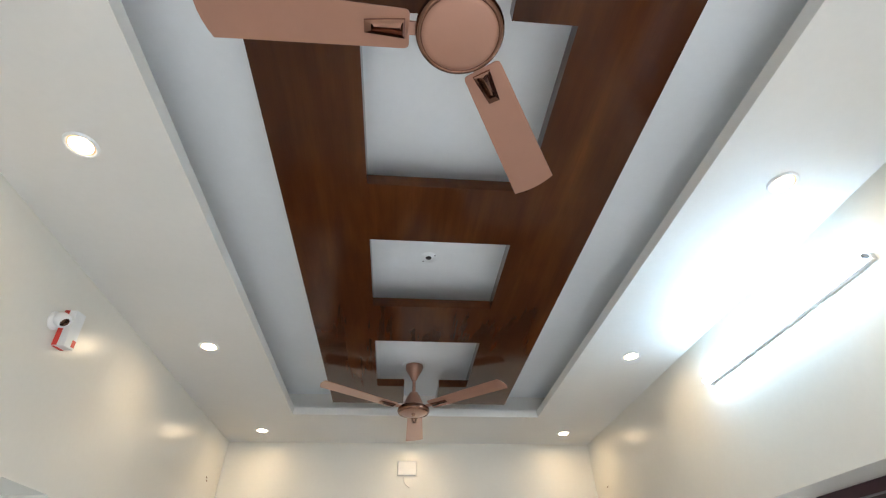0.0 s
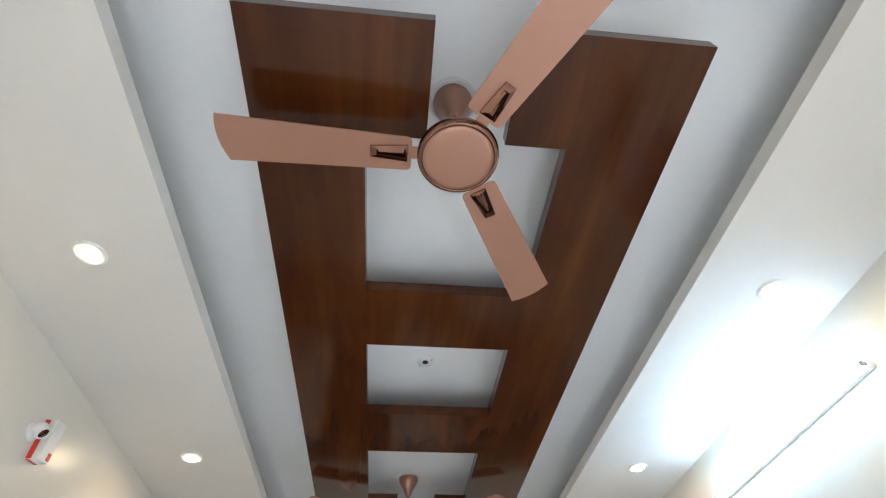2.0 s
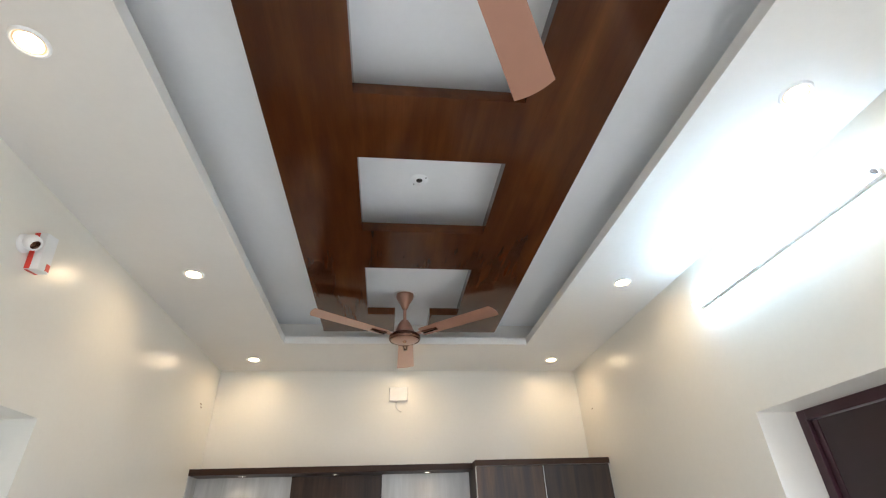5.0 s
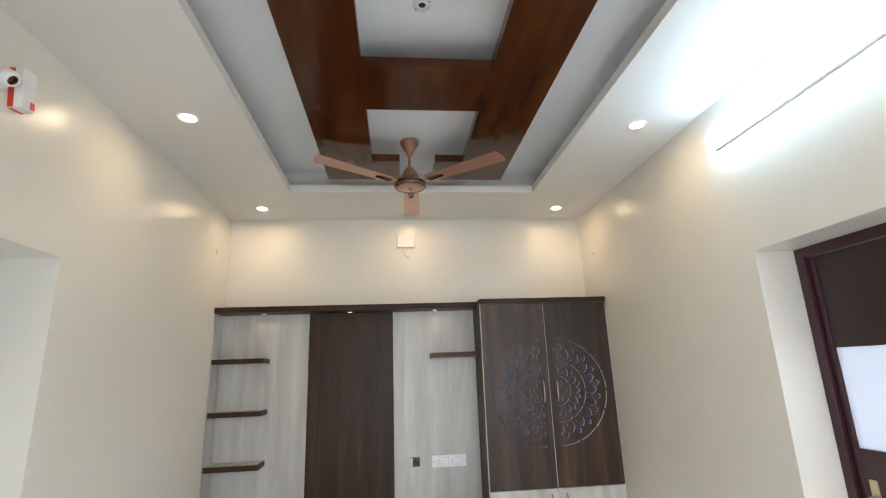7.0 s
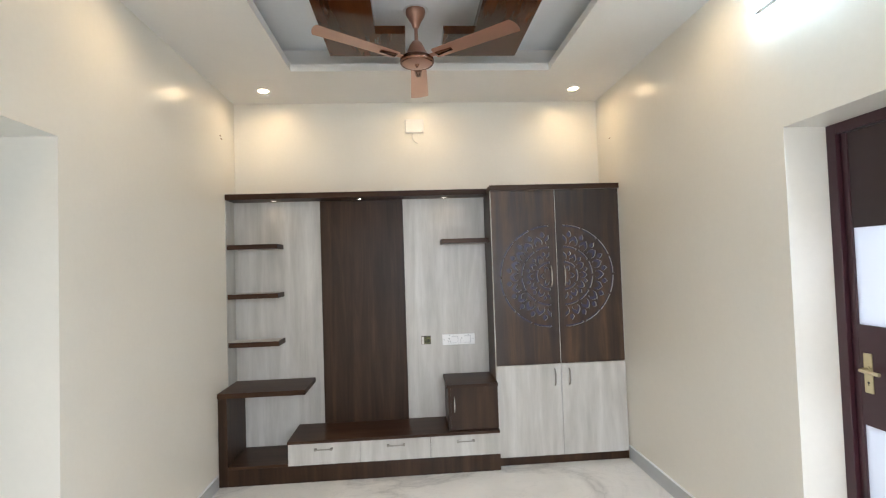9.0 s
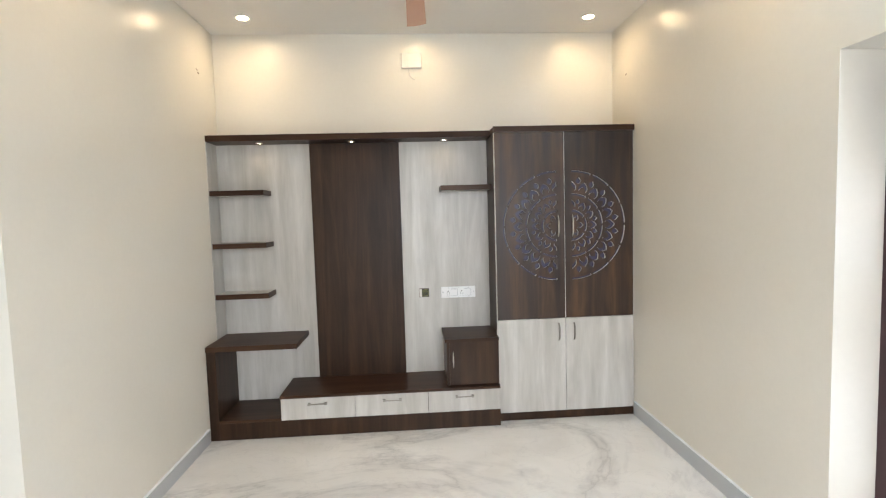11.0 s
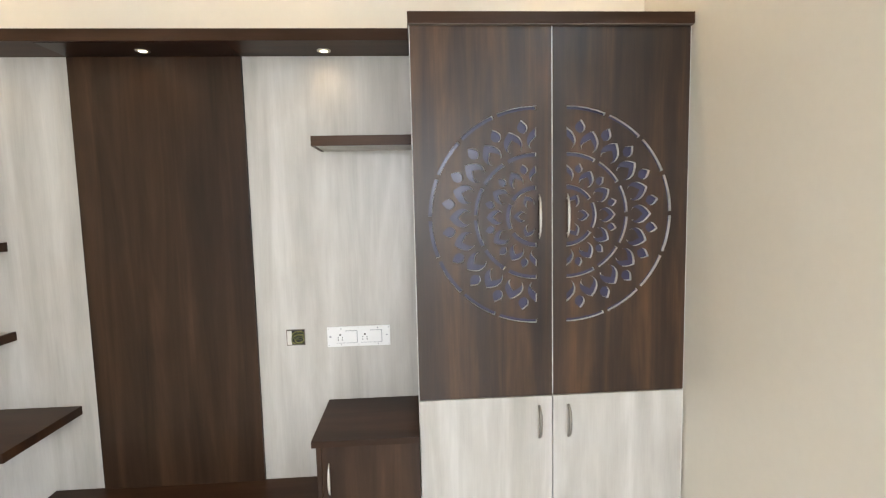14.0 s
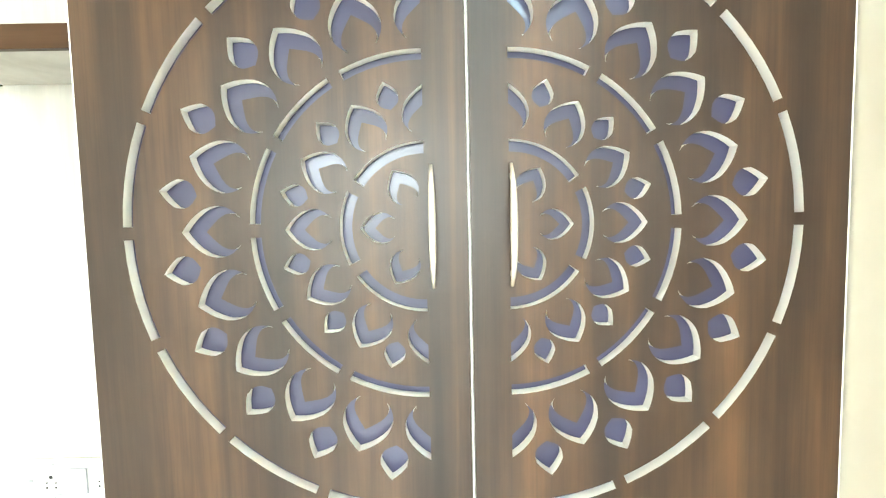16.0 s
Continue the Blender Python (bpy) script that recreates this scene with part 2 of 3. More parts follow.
def tube(name, pts, radius, mat, parent=None, label="", taper=None, n=10):
    """A round bar through the points."""
    bm = bmesh.new()
    rings = []
    pts = [Vector(p) for p in pts]
    for i, p in enumerate(pts):
        d = (pts[min(i + 1, len(pts) - 1)] - pts[max(i - 1, 0)]).normalized()
        side = d.cross(Vector((1, 0, 0) if abs(d.x) < 0.75 else (0, 0, 1))).normalized()
        rise = side.cross(d)
        r = radius * (taper[i] if taper else 1)
        rings.append([bm.verts.new(p + side * (r * math.cos(2 * math.pi * k / n)) + rise * (r * math.sin(2 * math.pi * k / n))) for k in range(n)])
    for a, b in zip(rings, rings[1:]):
        for k in range(n):
            bm.faces.new((a[k], a[(k + 1) % n], b[(k + 1) % n], b[k])).smooth = True
    bm.faces.new(rings[0])
    bm.faces.new(rings[-1])
    bmesh.ops.recalc_face_normals(bm, faces=bm.faces)
    return finish(bm, name, mat, parent, label)


def thing(name, at, label, category, group=""):
    e = new(name)
    e.location = at
    return tagged(e, label, category, group)


def hung(parent, *parts):
    """Parts drawn in room coordinates are put under their thing without moving."""
    for p in parts:
        p.parent = parent
        p.matrix_parent_inverse = Matrix.Translation(-parent.location)


def structure(ob, label=""):
    return tagged(ob, label, "", "", "structure")


# ---- the room ----
def slab(name, boxes, mat, label):
    bm = bmesh.new()
    for b in boxes:
        add_box(bm, *b)
    return structure(finish(bm, name, mat), label)


T = 0.26
OP1, DP1 = -3.25, -3.06
slab("floor", [(-2.6, 5.2, BACK - 0.3, 0.3, -0.15, 0.0)], M_FLOOR, "glossy white marble floor with grey veins")
slab("wall_north", [(-T, W + T, 0.0, 0.25, 0.0, 3.3)], M_WALL, "cream painted wall behind the television unit")
slab("wall_west", [(-T, 0.0, OPEN_Y, 0.0, 0.0, 3.3), (-T, 0.0, OP1, OPEN_Y, OPEN_Z, 3.3), (-T, 0.0, BACK, OP1, 0.0, 3.3)],
     M_WALL, "cream painted wall with an open passage")
slab("wall_east", [(W, W + T, DOOR_Y, 0.0, 0.0, 3.3), (W, W + T, DP1, DOOR_Y, DOOR_Z, 3.3), (W, W + T, BACK, DP1, 0.0, 3.3)],
     M_WALL, "cream painted wall with a recessed door")
slab("wall_south", [(-T, 1.0, BACK - 0.25, BACK, 0, 3.3), (2.8, W + T, BACK - 0.25, BACK, 0, 3.3), (1.0, 2.8, BACK - 0.25, BACK, 0, 1.1),
                    (1.0, 2.8, BACK - 0.25, BACK, 2.4, 3.3)], M_WALL, "cream painted wall with an assumed window, out of view")
slab("wall_passage", [(-2.5, -T, OPEN_Y - 0.02, OPEN_Y + 0.2, 0, 3.3), (-2.5, -T, -4.2, -4.0, 0, 3.3), (-2.6, -2.4, -4.2, OPEN_Y, 0, 3.3)],
     M_WALL, "painted wall of the passage")
slab("wall_hall", [(W + T, 5.1, -1.7, -1.5, 0, 3.3), (W + T, 5.1, -3.9, -3.7, 0, 3.3), (5.0, 5.2, -3.9, -1.5, 0, 3.3)],
     M_WALL, "painted wall of the next room")
slab("ceiling", [(-2.6, 5.2, BACK - 0.25, 0.25, UPPER, 3.35)], M_CEIL, "white painted ceiling")
slab("ceiling_border", [(0, TX0, BACK, 0, SOFFIT, 2.968), (TX1, W, BACK, 0, SOFFIT, 2.968), (TX0, TX1, TY1, 0, SOFFIT, 2.968),
                        (TX0, TX1, BACK, TY0, SOFFIT, 2.968), (TX0 - 0.16, TX0 - 0.13, TY0 - 0.16, TY1 + 0.16, 2.971, UPPER),
                        (TX1 + 0.13, TX1 + 0.16, TY0 - 0.16, TY1 + 0.16, 2.971, UPPER), (TX0 - 0.129, TX1 + 0.129, TY1 + 0.13, TY1 + 0.16, 2.971, UPPER),
                        (TX0 - 0.129, TX1 + 0.129, TY0 - 0.16, TY0 - 0.13, 2.971, UPPER)], M_CEIL_DIM, "white dropped ceiling round a long tray")

for nm, b in (("baseboard", (W - 0.012, W, DOOR_Y, -0.385, 0, 0.098)), ("baseboard", (0, 0.012, OPEN_Y, -0.46, 0, 0.09)),
              ("baseboard", (W - 0.012, W, BACK, DP1, 0, 0.098)), ("baseboard", (0, 0.012, BACK, OP1, 0, 0.09))):
    o = structure(box(nm, *b, M_TRIM, bevel=0.003), "grey marble skirting")
    x0, x1, y0, y1, z0, z1 = b
    c = box("cap", x0 - 0.002 * (x0 > 1), x1 + 0.002 * (x0 < 1), y0, y1, z1, z1 + 0.007, M_CEIL, o, "white cap line", bevel=0.002)

# assumed window behind the walker, never in view
win = structure(box("window_1", 1.0, 2.8, BACK - 0.14, BACK - 0.09, 1.1, 1.15, M_PLASTIC), "assumed white framed window, out of view")
for b in ((1.0, 2.8, 2.35, 2.4), (1.0, 1.05, 1.15, 2.35), (2.75, 2.8, 1.15, 2.35), (1.88, 1.92, 1.15, 2.35)):
    box("window_frame", b[0], b[1], BACK - 0.14, BACK - 0.09, b[2], b[3], M_PLASTIC, win)
for a, b in ((1.05, 1.88), (1.92, 2.75)):
    p = box("pane", a, b, BACK - 0.12, BACK - 0.112, 1.15, 2.35, M_GLASS, win, bevel=0)
    p.visible_shadow = False

# ---- stained timber frame hung in the tray ----
WX = (0.928, 1.246, 1.84, 2.16)
WY = (-3.957, -3.634, -3.003, -2.686, -2.118 - 0.045, -1.795, -1.16, -0.852)
NX = (1.424, 1.656)
WZ0, WZ1 = 2.938, 2.988
frame_thing = thing("ceiling_frame", (1.54, -2.4, WZ0), "glossy red-brown stained wooden ladder frame hung below the white ceiling", "ceiling panel")
for nm, b in (("long_board", (WX[0], WX[1], WY[0], WY[7])), ("long_board", (WX[2], WX[3], WY[0], WY[7])),
              ("cross_board", (WX[1], WX[2], WY[2], WY[3])), ("cross_board", (WX[1], WX[2], WY[4], WY[5])),
              ("end_board", (WX[1], NX[0], WY[6], WY[7])), ("end_board", (NX[1], WX[2], WY[6], WY[7])),
              ("end_board", (WX[1], NX[0], WY[0], WY[1])), ("end_board", (NX[1], WX[2], WY[0], WY[1]))):
    hung(frame_thing, box(nm, b[0], b[1], b[2], b[3], WZ0, WZ1, M_STAIN, bevel=0))
for x in ((WX[0] + WX[1]) / 2, (WX[2] + WX[3]) / 2):
    hung(frame_thing, box("hanger", x - 0.09, x + 0.09, WY[0] + 0.06, WY[7] - 0.06, WZ1, UPPER, M_CEIL, label="white hanger box"))

# ---- lamps of the ceiling ----
for i, (x, y) in enumerate(DOWNLIGHTS):
    d = thing("downlight", (x, y, SOFFIT), "round recessed downlight glowing warm white in the dropped ceiling", "ceiling light", "downlights of the ceiling border")
    lathe("trim_ring", [(0.0425, -0.002), (0.044, -0.006), (0.049, -0.006), (0.053, -0.003), (0.054, 0.0)], M_PLASTIC, d)
    lathe("diffuser", [(0.0, -0.003), (0.036, -0.003)], M_LAMP, d)
    # added ring that glows for the halo; the lamp itself is the diffuser
    lathe("halo_ring", [(0.0362, -0.003), (0.0425, -0.0025), (0.044, -0.0005)], M_HALO, d, "warm glowing ring standing in for the lamp's halo")
for x, y in NICHE:
    d = thing("niche_spotlight", (x, y, 2.09), "small warm spotlight set under the dark top shelf", "spotlight", "spotlights of the top shelf")
    lathe("trim_ring", [(0.014, -0.001), (0.015, -0.004), (0.026, -0.003), (0.027, 0.0)], M_STEEL, d, n=24)
    lathe("diffuser", [(0.0, -0.002), (0.0145, -0.002)], M_SPOT, d, n=24)

TY_A, TY_B, TZ = -3.035, -1.925, 2.672
tl = thing("tube_light", (W, (TY_A + TY_B) / 2, TZ), "long cool white tube light glowing on a slim wall batten", "tube light")
hung(tl, box("batten", W - 0.022, W, TY_A, TY_B, TZ - 0.014, TZ + 0.014, M_PLASTIC, bevel=0.003, label="white batten"))
hung(tl, tube("lit_tube", [(W - 0.038, TY_A + 0.012, TZ + 0.004), (W - 0.038, TY_B - 0.004, TZ + 0.004)], 0.0145, M_TUBE, n=20))
hung(tl, box("rail", W - 0.0545, W - 0.052, TY_A, TY_B - 0.01, TZ - 0.011, TZ - 0.008, M_PLASTIC, label="slim rail along the tube"))
hung(tl, box("end_cap", W - 0.055, W - 0.030, TY_A - 0.004, TY_A + 0.010, TZ - 0.012, TZ + 0.006, M_GREY, bevel=0.004))


# ---- ceiling fans ----
def blade_mesh(name):
    bm = bmesh.new()
    rows = []
    cuts = [0, 0.002, 0.006, 0.012, 0.025] + [i / 11 for i in range(1, 12)]
    n = len(cuts) - 1
    for i, s in enumerate(cuts):
        r = 0.118 + s * 0.477
        w = 0.050 + 0.016 * s
        if s < 0.025:
            w -= 0.012 * (1 - math.sqrt(1 - (1 - s / 0.025) ** 2))
        c = -0.007 + 0.007 * s
        row = []
        for k in range(7):
            v = -1 + 2 * k / 6
            tip = -0.012 * (v * v) + 0.007 * v if i == n else 0
            row.append((r + tip, c + w * v, -0.005 * v))
        rows.append(row)
    top = [[bm.verts.new((x, y, z + 0.0015)) for x, y, z in row] for row in rows]
    low = [[bm.verts.new((x, y, z - 0.0015)) for x, y, z in row] for row in rows]
    for i in range(n):
        for k in range(6):
            bm.faces.new((top[i][k], top[i + 1][k], top[i + 1][k + 1], top[i][k + 1]))
            bm.faces.new((low[i][k], low[i][k + 1], low[i + 1][k + 1], low[i + 1][k]))
    for i in range(n):
        for k in (0, 6):
            bm.faces.new((top[i][k], low[i][k], low[i + 1][k], top[i + 1][k]))
    for k in range(6):
        for i in (0, n):
            bm.faces.new((top[i][k], top[i][k + 1], low[i][k + 1], low[i][k]))
    bmesh.ops.recalc_face_normals(bm, faces=bm.faces)
    return finish(bm, name, M_COPPER)


def bracket_mesh(parent):
    """Tapered sunken bronze trim on the root of a blade."""
    bm = bmesh.new()
    outer = [(0.128, -0.026), (0.128, 0.021), (0.222, 0.012), (0.222, -0.018)]
    inner = [(0.133, -0.017), (0.133, 0.013), (0.206, 0.005), (0.206, -0.011)]
    rings = [[bm.verts.new((x, y, z)) for x, y in pts] for pts, z in ((outer, -0.002), (outer, -0.009), (inner, -0.011), (inner, -0.0045))]
    for a, b in zip(rings, rings[1:]):
        for k in range(4):
            bm.faces.new((a[k], a[(k + 1) % 4], b[(k + 1) % 4], b[k]))
    a = rings[-1]
    r0, r1 = bm.verts.new((0.140, -0.002, -0.0085)), bm.verts.new((0.199, -0.003, -0.0085))
    for f in ((a[0], a[1], r0), (a[1], a[2], r1, r0), (a[2], a[3], r1), (a[3], a[0], r0, r1)):
        bm.faces.new(f)
    bmesh.ops.recalc_face_normals(bm, faces=bm.faces)
    box("neck", 0.09, 0.122, -0.019, 0.014, -0.004, 0.003, M_COPPER, parent, bevel=0.0015)
    return finish(bm, "bracket", M_BRONZE, parent, "polished bronze bracket")


def ceiling_fan(x, y, z, turn, reach=(1.0, 1.0, 1.0), lift=0.0, skew=(0, 0, 0)):
    fan = thing("ceiling_fan", (x, y, z), "copper coloured three-blade ceiling fan at rest, hanging from a short rod", "ceiling fan", "ceiling fans")
    h = UPPER - z
    lathe("canopy", [(0.0, h - 0.112), (0.014, h - 0.112), (0.019, h - 0.106), (0.030, h - 0.078), (0.046, h - 0.052), (0.058, h - 0.030), (0.0615, h - 0.012), (0.060, h)], M_COPPER, fan)
    lathe("ceiling_ring", [(0.067, h), (0.067, h - 0.006), (0.078, h - 0.006), (0.079, h)], M_PLASTIC, fan, "white ceiling ring")
    lathe("downrod", [(0.011, h - 0.12), (0.011, 0.12)], M_COPPER, fan, n=20)
    lathe("motor_housing", [(0.012, 0.132), (0.026, 0.126), (0.044, 0.098), (0.058, 0.064), (0.074, 0.036), (0.092, 0.022), (0.094, 0.012)], M_COPPER, fan)
    lathe("rim", [(0.090, 0.026), (0.098, 0.023), (0.104, 0.016), (0.107, 0.006), (0.1065, -0.001), (0.1045, -0.008), (0.101, -0.0125), (0.097, -0.0145), (0.0935, -0.0135), (0.092, -0.0105)], M_BRONZE, fan, "polished bronze rim", n=56)
    lathe("bottom_disc", [(0.0, -0.017), (0.05, -0.0165), (0.08, -0.015), (0.089, -0.013), (0.0935, -0.009), (0.094, 0.0)], M_COPPER, fan, n=56)
    for k in range(3):
        b = blade_mesh("blade")
        b.parent = fan
        b.matrix_basis = pose(0, 0, 0.010, 0, -lift if k else 0, turn + 120 * k + skew[k]) @ Matrix.Diagonal((reach[k], 1, 1, 1))
        bracket_mesh(b)
    return fan


ceiling_fan(1.504, -3.676, 2.770, 178.7, (1.02, 1.0, 0.975), 0.0, (1.5, 0, 0))
f2 = ceiling_fan(1.492, -1.085, 2.797, 87.3, (1.10, 1.10, 1.10), 4.2)
lathe("finial", [(0.0, -0.034), (0.007, -0.032), (0.012, -0.022), (0.014, -0.016)], M_BRONZE, f2, n=20)

# capped ceiling point in the middle window of the frame
jb = thing("ceiling_point", (1.513, -2.341, UPPER), "capped white electrical point with a black hole", "junction box")
lathe("plate", [(0.0, -0.003), (0.040, -0.003), (0.042, 0.0)], M_CEIL, jb)
lathe("hole", [(0.0, -0.0045), (0.014, -0.0045), (0.015, -0.003)], M_BLACK, jb, "black hole")
for dx, dy in ((-0.026, 0.028), (0.030, -0.022)):
    box("screw", dx - 0.003, dx + 0.003, dy - 0.003, dy + 0.003, -0.006, -0.002, M_BLACK, jb)

# ---- television unit ----
PB, PF = -0.050, -0.235
bp = thing("back_panel", (1.02, 0, 0.12), "pale streaked laminate wall panel with a dark walnut centre board", "wall panel")
hung(bp, box("light_board", 0.002, 0.690, PB, -0.002, 0.12, 2.09, M_LIGHT),
     box("side_board", 0.001, 0.0050, PF + 0.004, PB - 0.001, 0.665, 2.0895, M_LIGHT, bevel=0),
     box("light_board", 1.364, 2.0395, PB, -0.002, 0.12, 2.09, M_LIGHT),
     box("dark_board", 0.691, 1.363, PB - 0.012, -0.002, 0.12, 2.088, M_DARK, label="dark walnut laminate board"))

pel = thing("top_shelf", (1.02, 0, 2.09), "dark walnut laminate top shelf over the pale panel", "shelf")
hung(pel, box("board", 0.002, 2.0395, PF, -0.002, 2.0905, 2.134, M_DARKH),
     box("underside_board", 0.691, 1.363, PF + 0.012, PB - 0.013, 2.0885, 2.0900, M_DEEP, bevel=0))


def wall_shelf(x0, x1, z, depth, cut, group):
    s = thing("wall_shelf", (x0, PB, z), "pale laminate wall shelf with a dark walnut front edge", "shelf", group)
    y = PB - 0.001
    front = y - depth
    bw = 0.012
    if cut == "r":
        hung(s, box("board", x0, x1 - bw, front + bw, y, z - 0.034, z, M_LIGHT))
        hung(s, prism("edge_band", [(x0, front), (x0, front + bw - 0.0005), (x1 - bw + 0.0005, front + bw - 0.0005), (x1 - bw + 0.0005, y), (x1, y), (x1, front)],
                      z - 0.036, z + 0.001, M_DARKH, bevel=0, label="dark walnut edge band"))
    else:
        hung(s, box("board", x0 + bw, x1, front + bw, y, z - 0.034, z, M_LIGHT))
        hung(s, prism("edge_band", [(x1, front), (x1, front + bw - 0.0005), (x0 + bw - 0.0005, front + bw - 0.0005), (x0 + bw - 0.0005, y), (x0, y), (x0, front)],
                      z - 0.036, z + 0.001, M_DARKH, bevel=0, label="dark walnut edge band"))
    return s


for z in (1.741, 1.361, 0.992):
    wall_shelf(0.0125, 0.390, z, 0.19, "r", "corner shelves")
wall_shelf(1.664, 2.0390, 1.740, 0.20, "l", "")


def bow_handle(name, c, half, axis, mat, parent, depth=0.026, r=0.004):
    """A slim bar that bows out from two feet; axis x or z."""
    cx, cy, cz = c
    pts, tap = [], []
    for i in range(13):
        s = -1 + i / 6
        off = half * s
        y = cy - depth * (1 - abs(s) ** 6)
        pts.append((cx + off, y, cz) if axis == "x" else (cx, y, cz + off))
        tap.append(1.3 - 0.5 * abs(s))
    h = tube(name, pts, r, mat, taper=tap)
    hung(parent, h)
    return h


# desk ledge with its side
dk = thing("corner_ledge", (0.3, -0.25, 0.0), "dark walnut laminate ledge on one side board beside the wall", "shelf")
hung(dk, box("top_board", 0.002, 0.622, -0.446, PB - 0.001, 0.628, 0.664, M_DARKH),
     box("side_board", 0.004, 0.066, -0.440, PB - 0.001, 0.0, 0.6275, M_DARK))

# low base with drawers
BF = -0.440
bs = thing("low_cabinet", (1.05, -0.25, 0), "low walnut laminate base with three pale drawers", "cabinet")
hung(bs, box("plinth", 0.0665, 2.0390, BF, -0.004, 0.0, 0.119, M_DARK),
     box("niche_floor", 0.0665, 0.489, BF, PB - 0.001, 0.1195, 0.138, M_DARKH),
     box("body", 0.490, 2.0390, BF + 0.019, PB - 0.001, 0.1195, 0.276, M_DARK),
     box("top_board", 0.486, 2.0395, BF - 0.010, PB - 0.001, 0.2765, 0.296, M_DARKH))
for a, b in ((0.490, 1.003), (1.006, 1.520), (1.523, 2.0370)):
    d = box("drawer", a, b, BF, BF + 0.018, 0.1215, 0.275, M_LIGHT, label="pale laminate drawer front")
    hung(bs, d)
    c = 0.745 if a < 0.6 else 1.267 if a < 1.2 else 1.781
    h = box("handle", c - 0.054, c + 0.054, BF - 0.026, BF - 0.019, 0.229, 0.237, M_PEWTER, label="dull grey metal handle", bevel=0.002)
    h.parent = d
    for s in (-1, 1):
        f = box("foot", c + s * 0.057 - 0.009, c + s * 0.057 + 0.009, BF - 0.027, BF - 0.0005, 0.226, 0.240, M_PEWTER, bevel=0.002)
        f.parent = d

# small cabinet on the base
sc = thing("small_cabinet", (1.85, -0.22, 0.296), "small dark walnut cabinet with one closed door on the low base", "cabinet")
hung(sc, box("top_board", 1.652, 2.0395, -0.432, PB - 0.001, 0.618, 0.642, M_DARKH),
     box("side_board", 1.664, 1.682, -0.408, PB - 0.001, 0.2965, 0.6175, M_DARK),
     box("front_edge", 1.664, 1.667, -0.4105, -0.4085, 0.2965, 0.6175, M_DARK, bevel=0),
     box("body", 1.6825, 2.0390, -0.392, PB - 0.001, 0.2965, 0.6175, M_DARK))
sd = box("door", 1.684, 2.0390, -0.411, -0.393, 0.302, 0.6150, M_DARK)
hung(sc, sd)
h = tube("handle", [(1.709, -0.412 - 0.018 * (1 - abs(s) ** 4), 0.489 + 0.06 * s) for s in [-1 + i / 6 for i in range(13)]], 0.004, M_STEEL,
         taper=[1.3 - 0.9 * abs(-1 + i / 6) ** 2 for i in range(13)], label="brushed steel handle")
h.parent = sd

# ---- tall cabinet with fretwork doors ----
CX0, CX1, CF = 2.0405, 3.053, -0.375
SEAM = 2.5440
MZ = 1.424
tc = thing("tall_cabinet", (2.55, -0.2, 0), "tall walnut cabinet with fretwork flower doors over pale lower doors", "cabinet")
hung(tc, box("plinth", CX0 + 0.001, CX1 - 0.001, CF + 0.004, -0.004, 0.0, 0.058, M_DARK),
     box("carcass", CX0, CX1, CF + 0.030, -0.003, 0.0585, 2.094, M_DARK),
     box("side_edge", CX1 - 0.0024, CX1, CF + 0.001, CF + 0.0295, 0.0585, 2.092, M_EDGE, bevel=0),
     box("top_edge", CX0 - 0.003, CX1, CF - 0.016, CF + 0.028, 2.0925, 2.0943, M_LIP, bevel=0),
     box("side_edge", CX0, CX0 + 0.006, CF + 0.019, CF + 0.0295, 0.0585, 2.094, M_EDGE, bevel=0),
     box("top_board", CX0 - 0.004, CX1 + 0.001, CF - 0.018, -0.003, 2.0945, 2.134, M_DARKH))


def bez(a, b, c, n=5):
    return [((1 - s) ** 2 * a[0] + 2 * s * (1 - s) * b[0] + s * s * c[0], (1 - s) ** 2 * a[1] + 2 * s * (1 - s) * b[1] + s * s * c[1]) for s in [i / n for i in range(1, n + 1)]]


# half outlines: (inward from the tip, sideways)
PETAL_OUT = [(0, 0)] + bez((0, 0), (0.012, 0.020), (0.030, 0.0300)) + bez((0.030, 0.0300), (0.058, 0.0415), (0.0755, 0.0180), 7)
PETAL_IN = bez((0.0755, 0.0180), (0.064, 0.0300), (0.048, 0.0165), 6) + bez((0.048, 0.0165), (0.040, 0.009), (0.0320, 0), 3)
LEAF = [(0, 0)] + bez((0, 0), (0.010, 0.012), (0.022, 0.019)) + bez((0.022, 0.019), (0.040, 0.022), (0.046, 0.010), 4) + bez((0.046, 0.010), (0.049, 0.004), (0.051, 0), 2)


def placed(u, v, ang, side):
    """From radius u and sideways v at an angle off the horizontal to the face of the door."""
    a = radians(ang)
    x = u * math.cos(a) - v * math.sin(a)
    return (side * x, u * math.sin(a) + v * math.cos(a))


def shape(half, tip, scale, ang, side, part=0):
    """A closed outline; part +1 or -1 keeps one half of it."""
    up = [(tip - u * scale, v * scale) for u, v in half]
    dn = [(tip - u * scale, -v * scale) for u, v in reversed(half)]
    if part > 0:
        pts = up
    elif part < 0:
        pts = dn
    else:
        pts = up + (dn[1:-1] if half[-1][1] == 0 else dn[:-1])
    return [placed(u, v, ang, side) for u, v in pts]


def ring(r0, r1, a0, a1, side):
    n = max(4, int(abs(a1 - a0) / 4))
    pts = [(r1, a0 + (a1 - a0) * i / n) for i in range(n + 1)] + [(r0, a1 - (a1 - a0) * i / n) for i in range(n + 1)]
    return [(side * r * math.cos(radians(a)), r * math.sin(radians(a))) for r, a in pts]


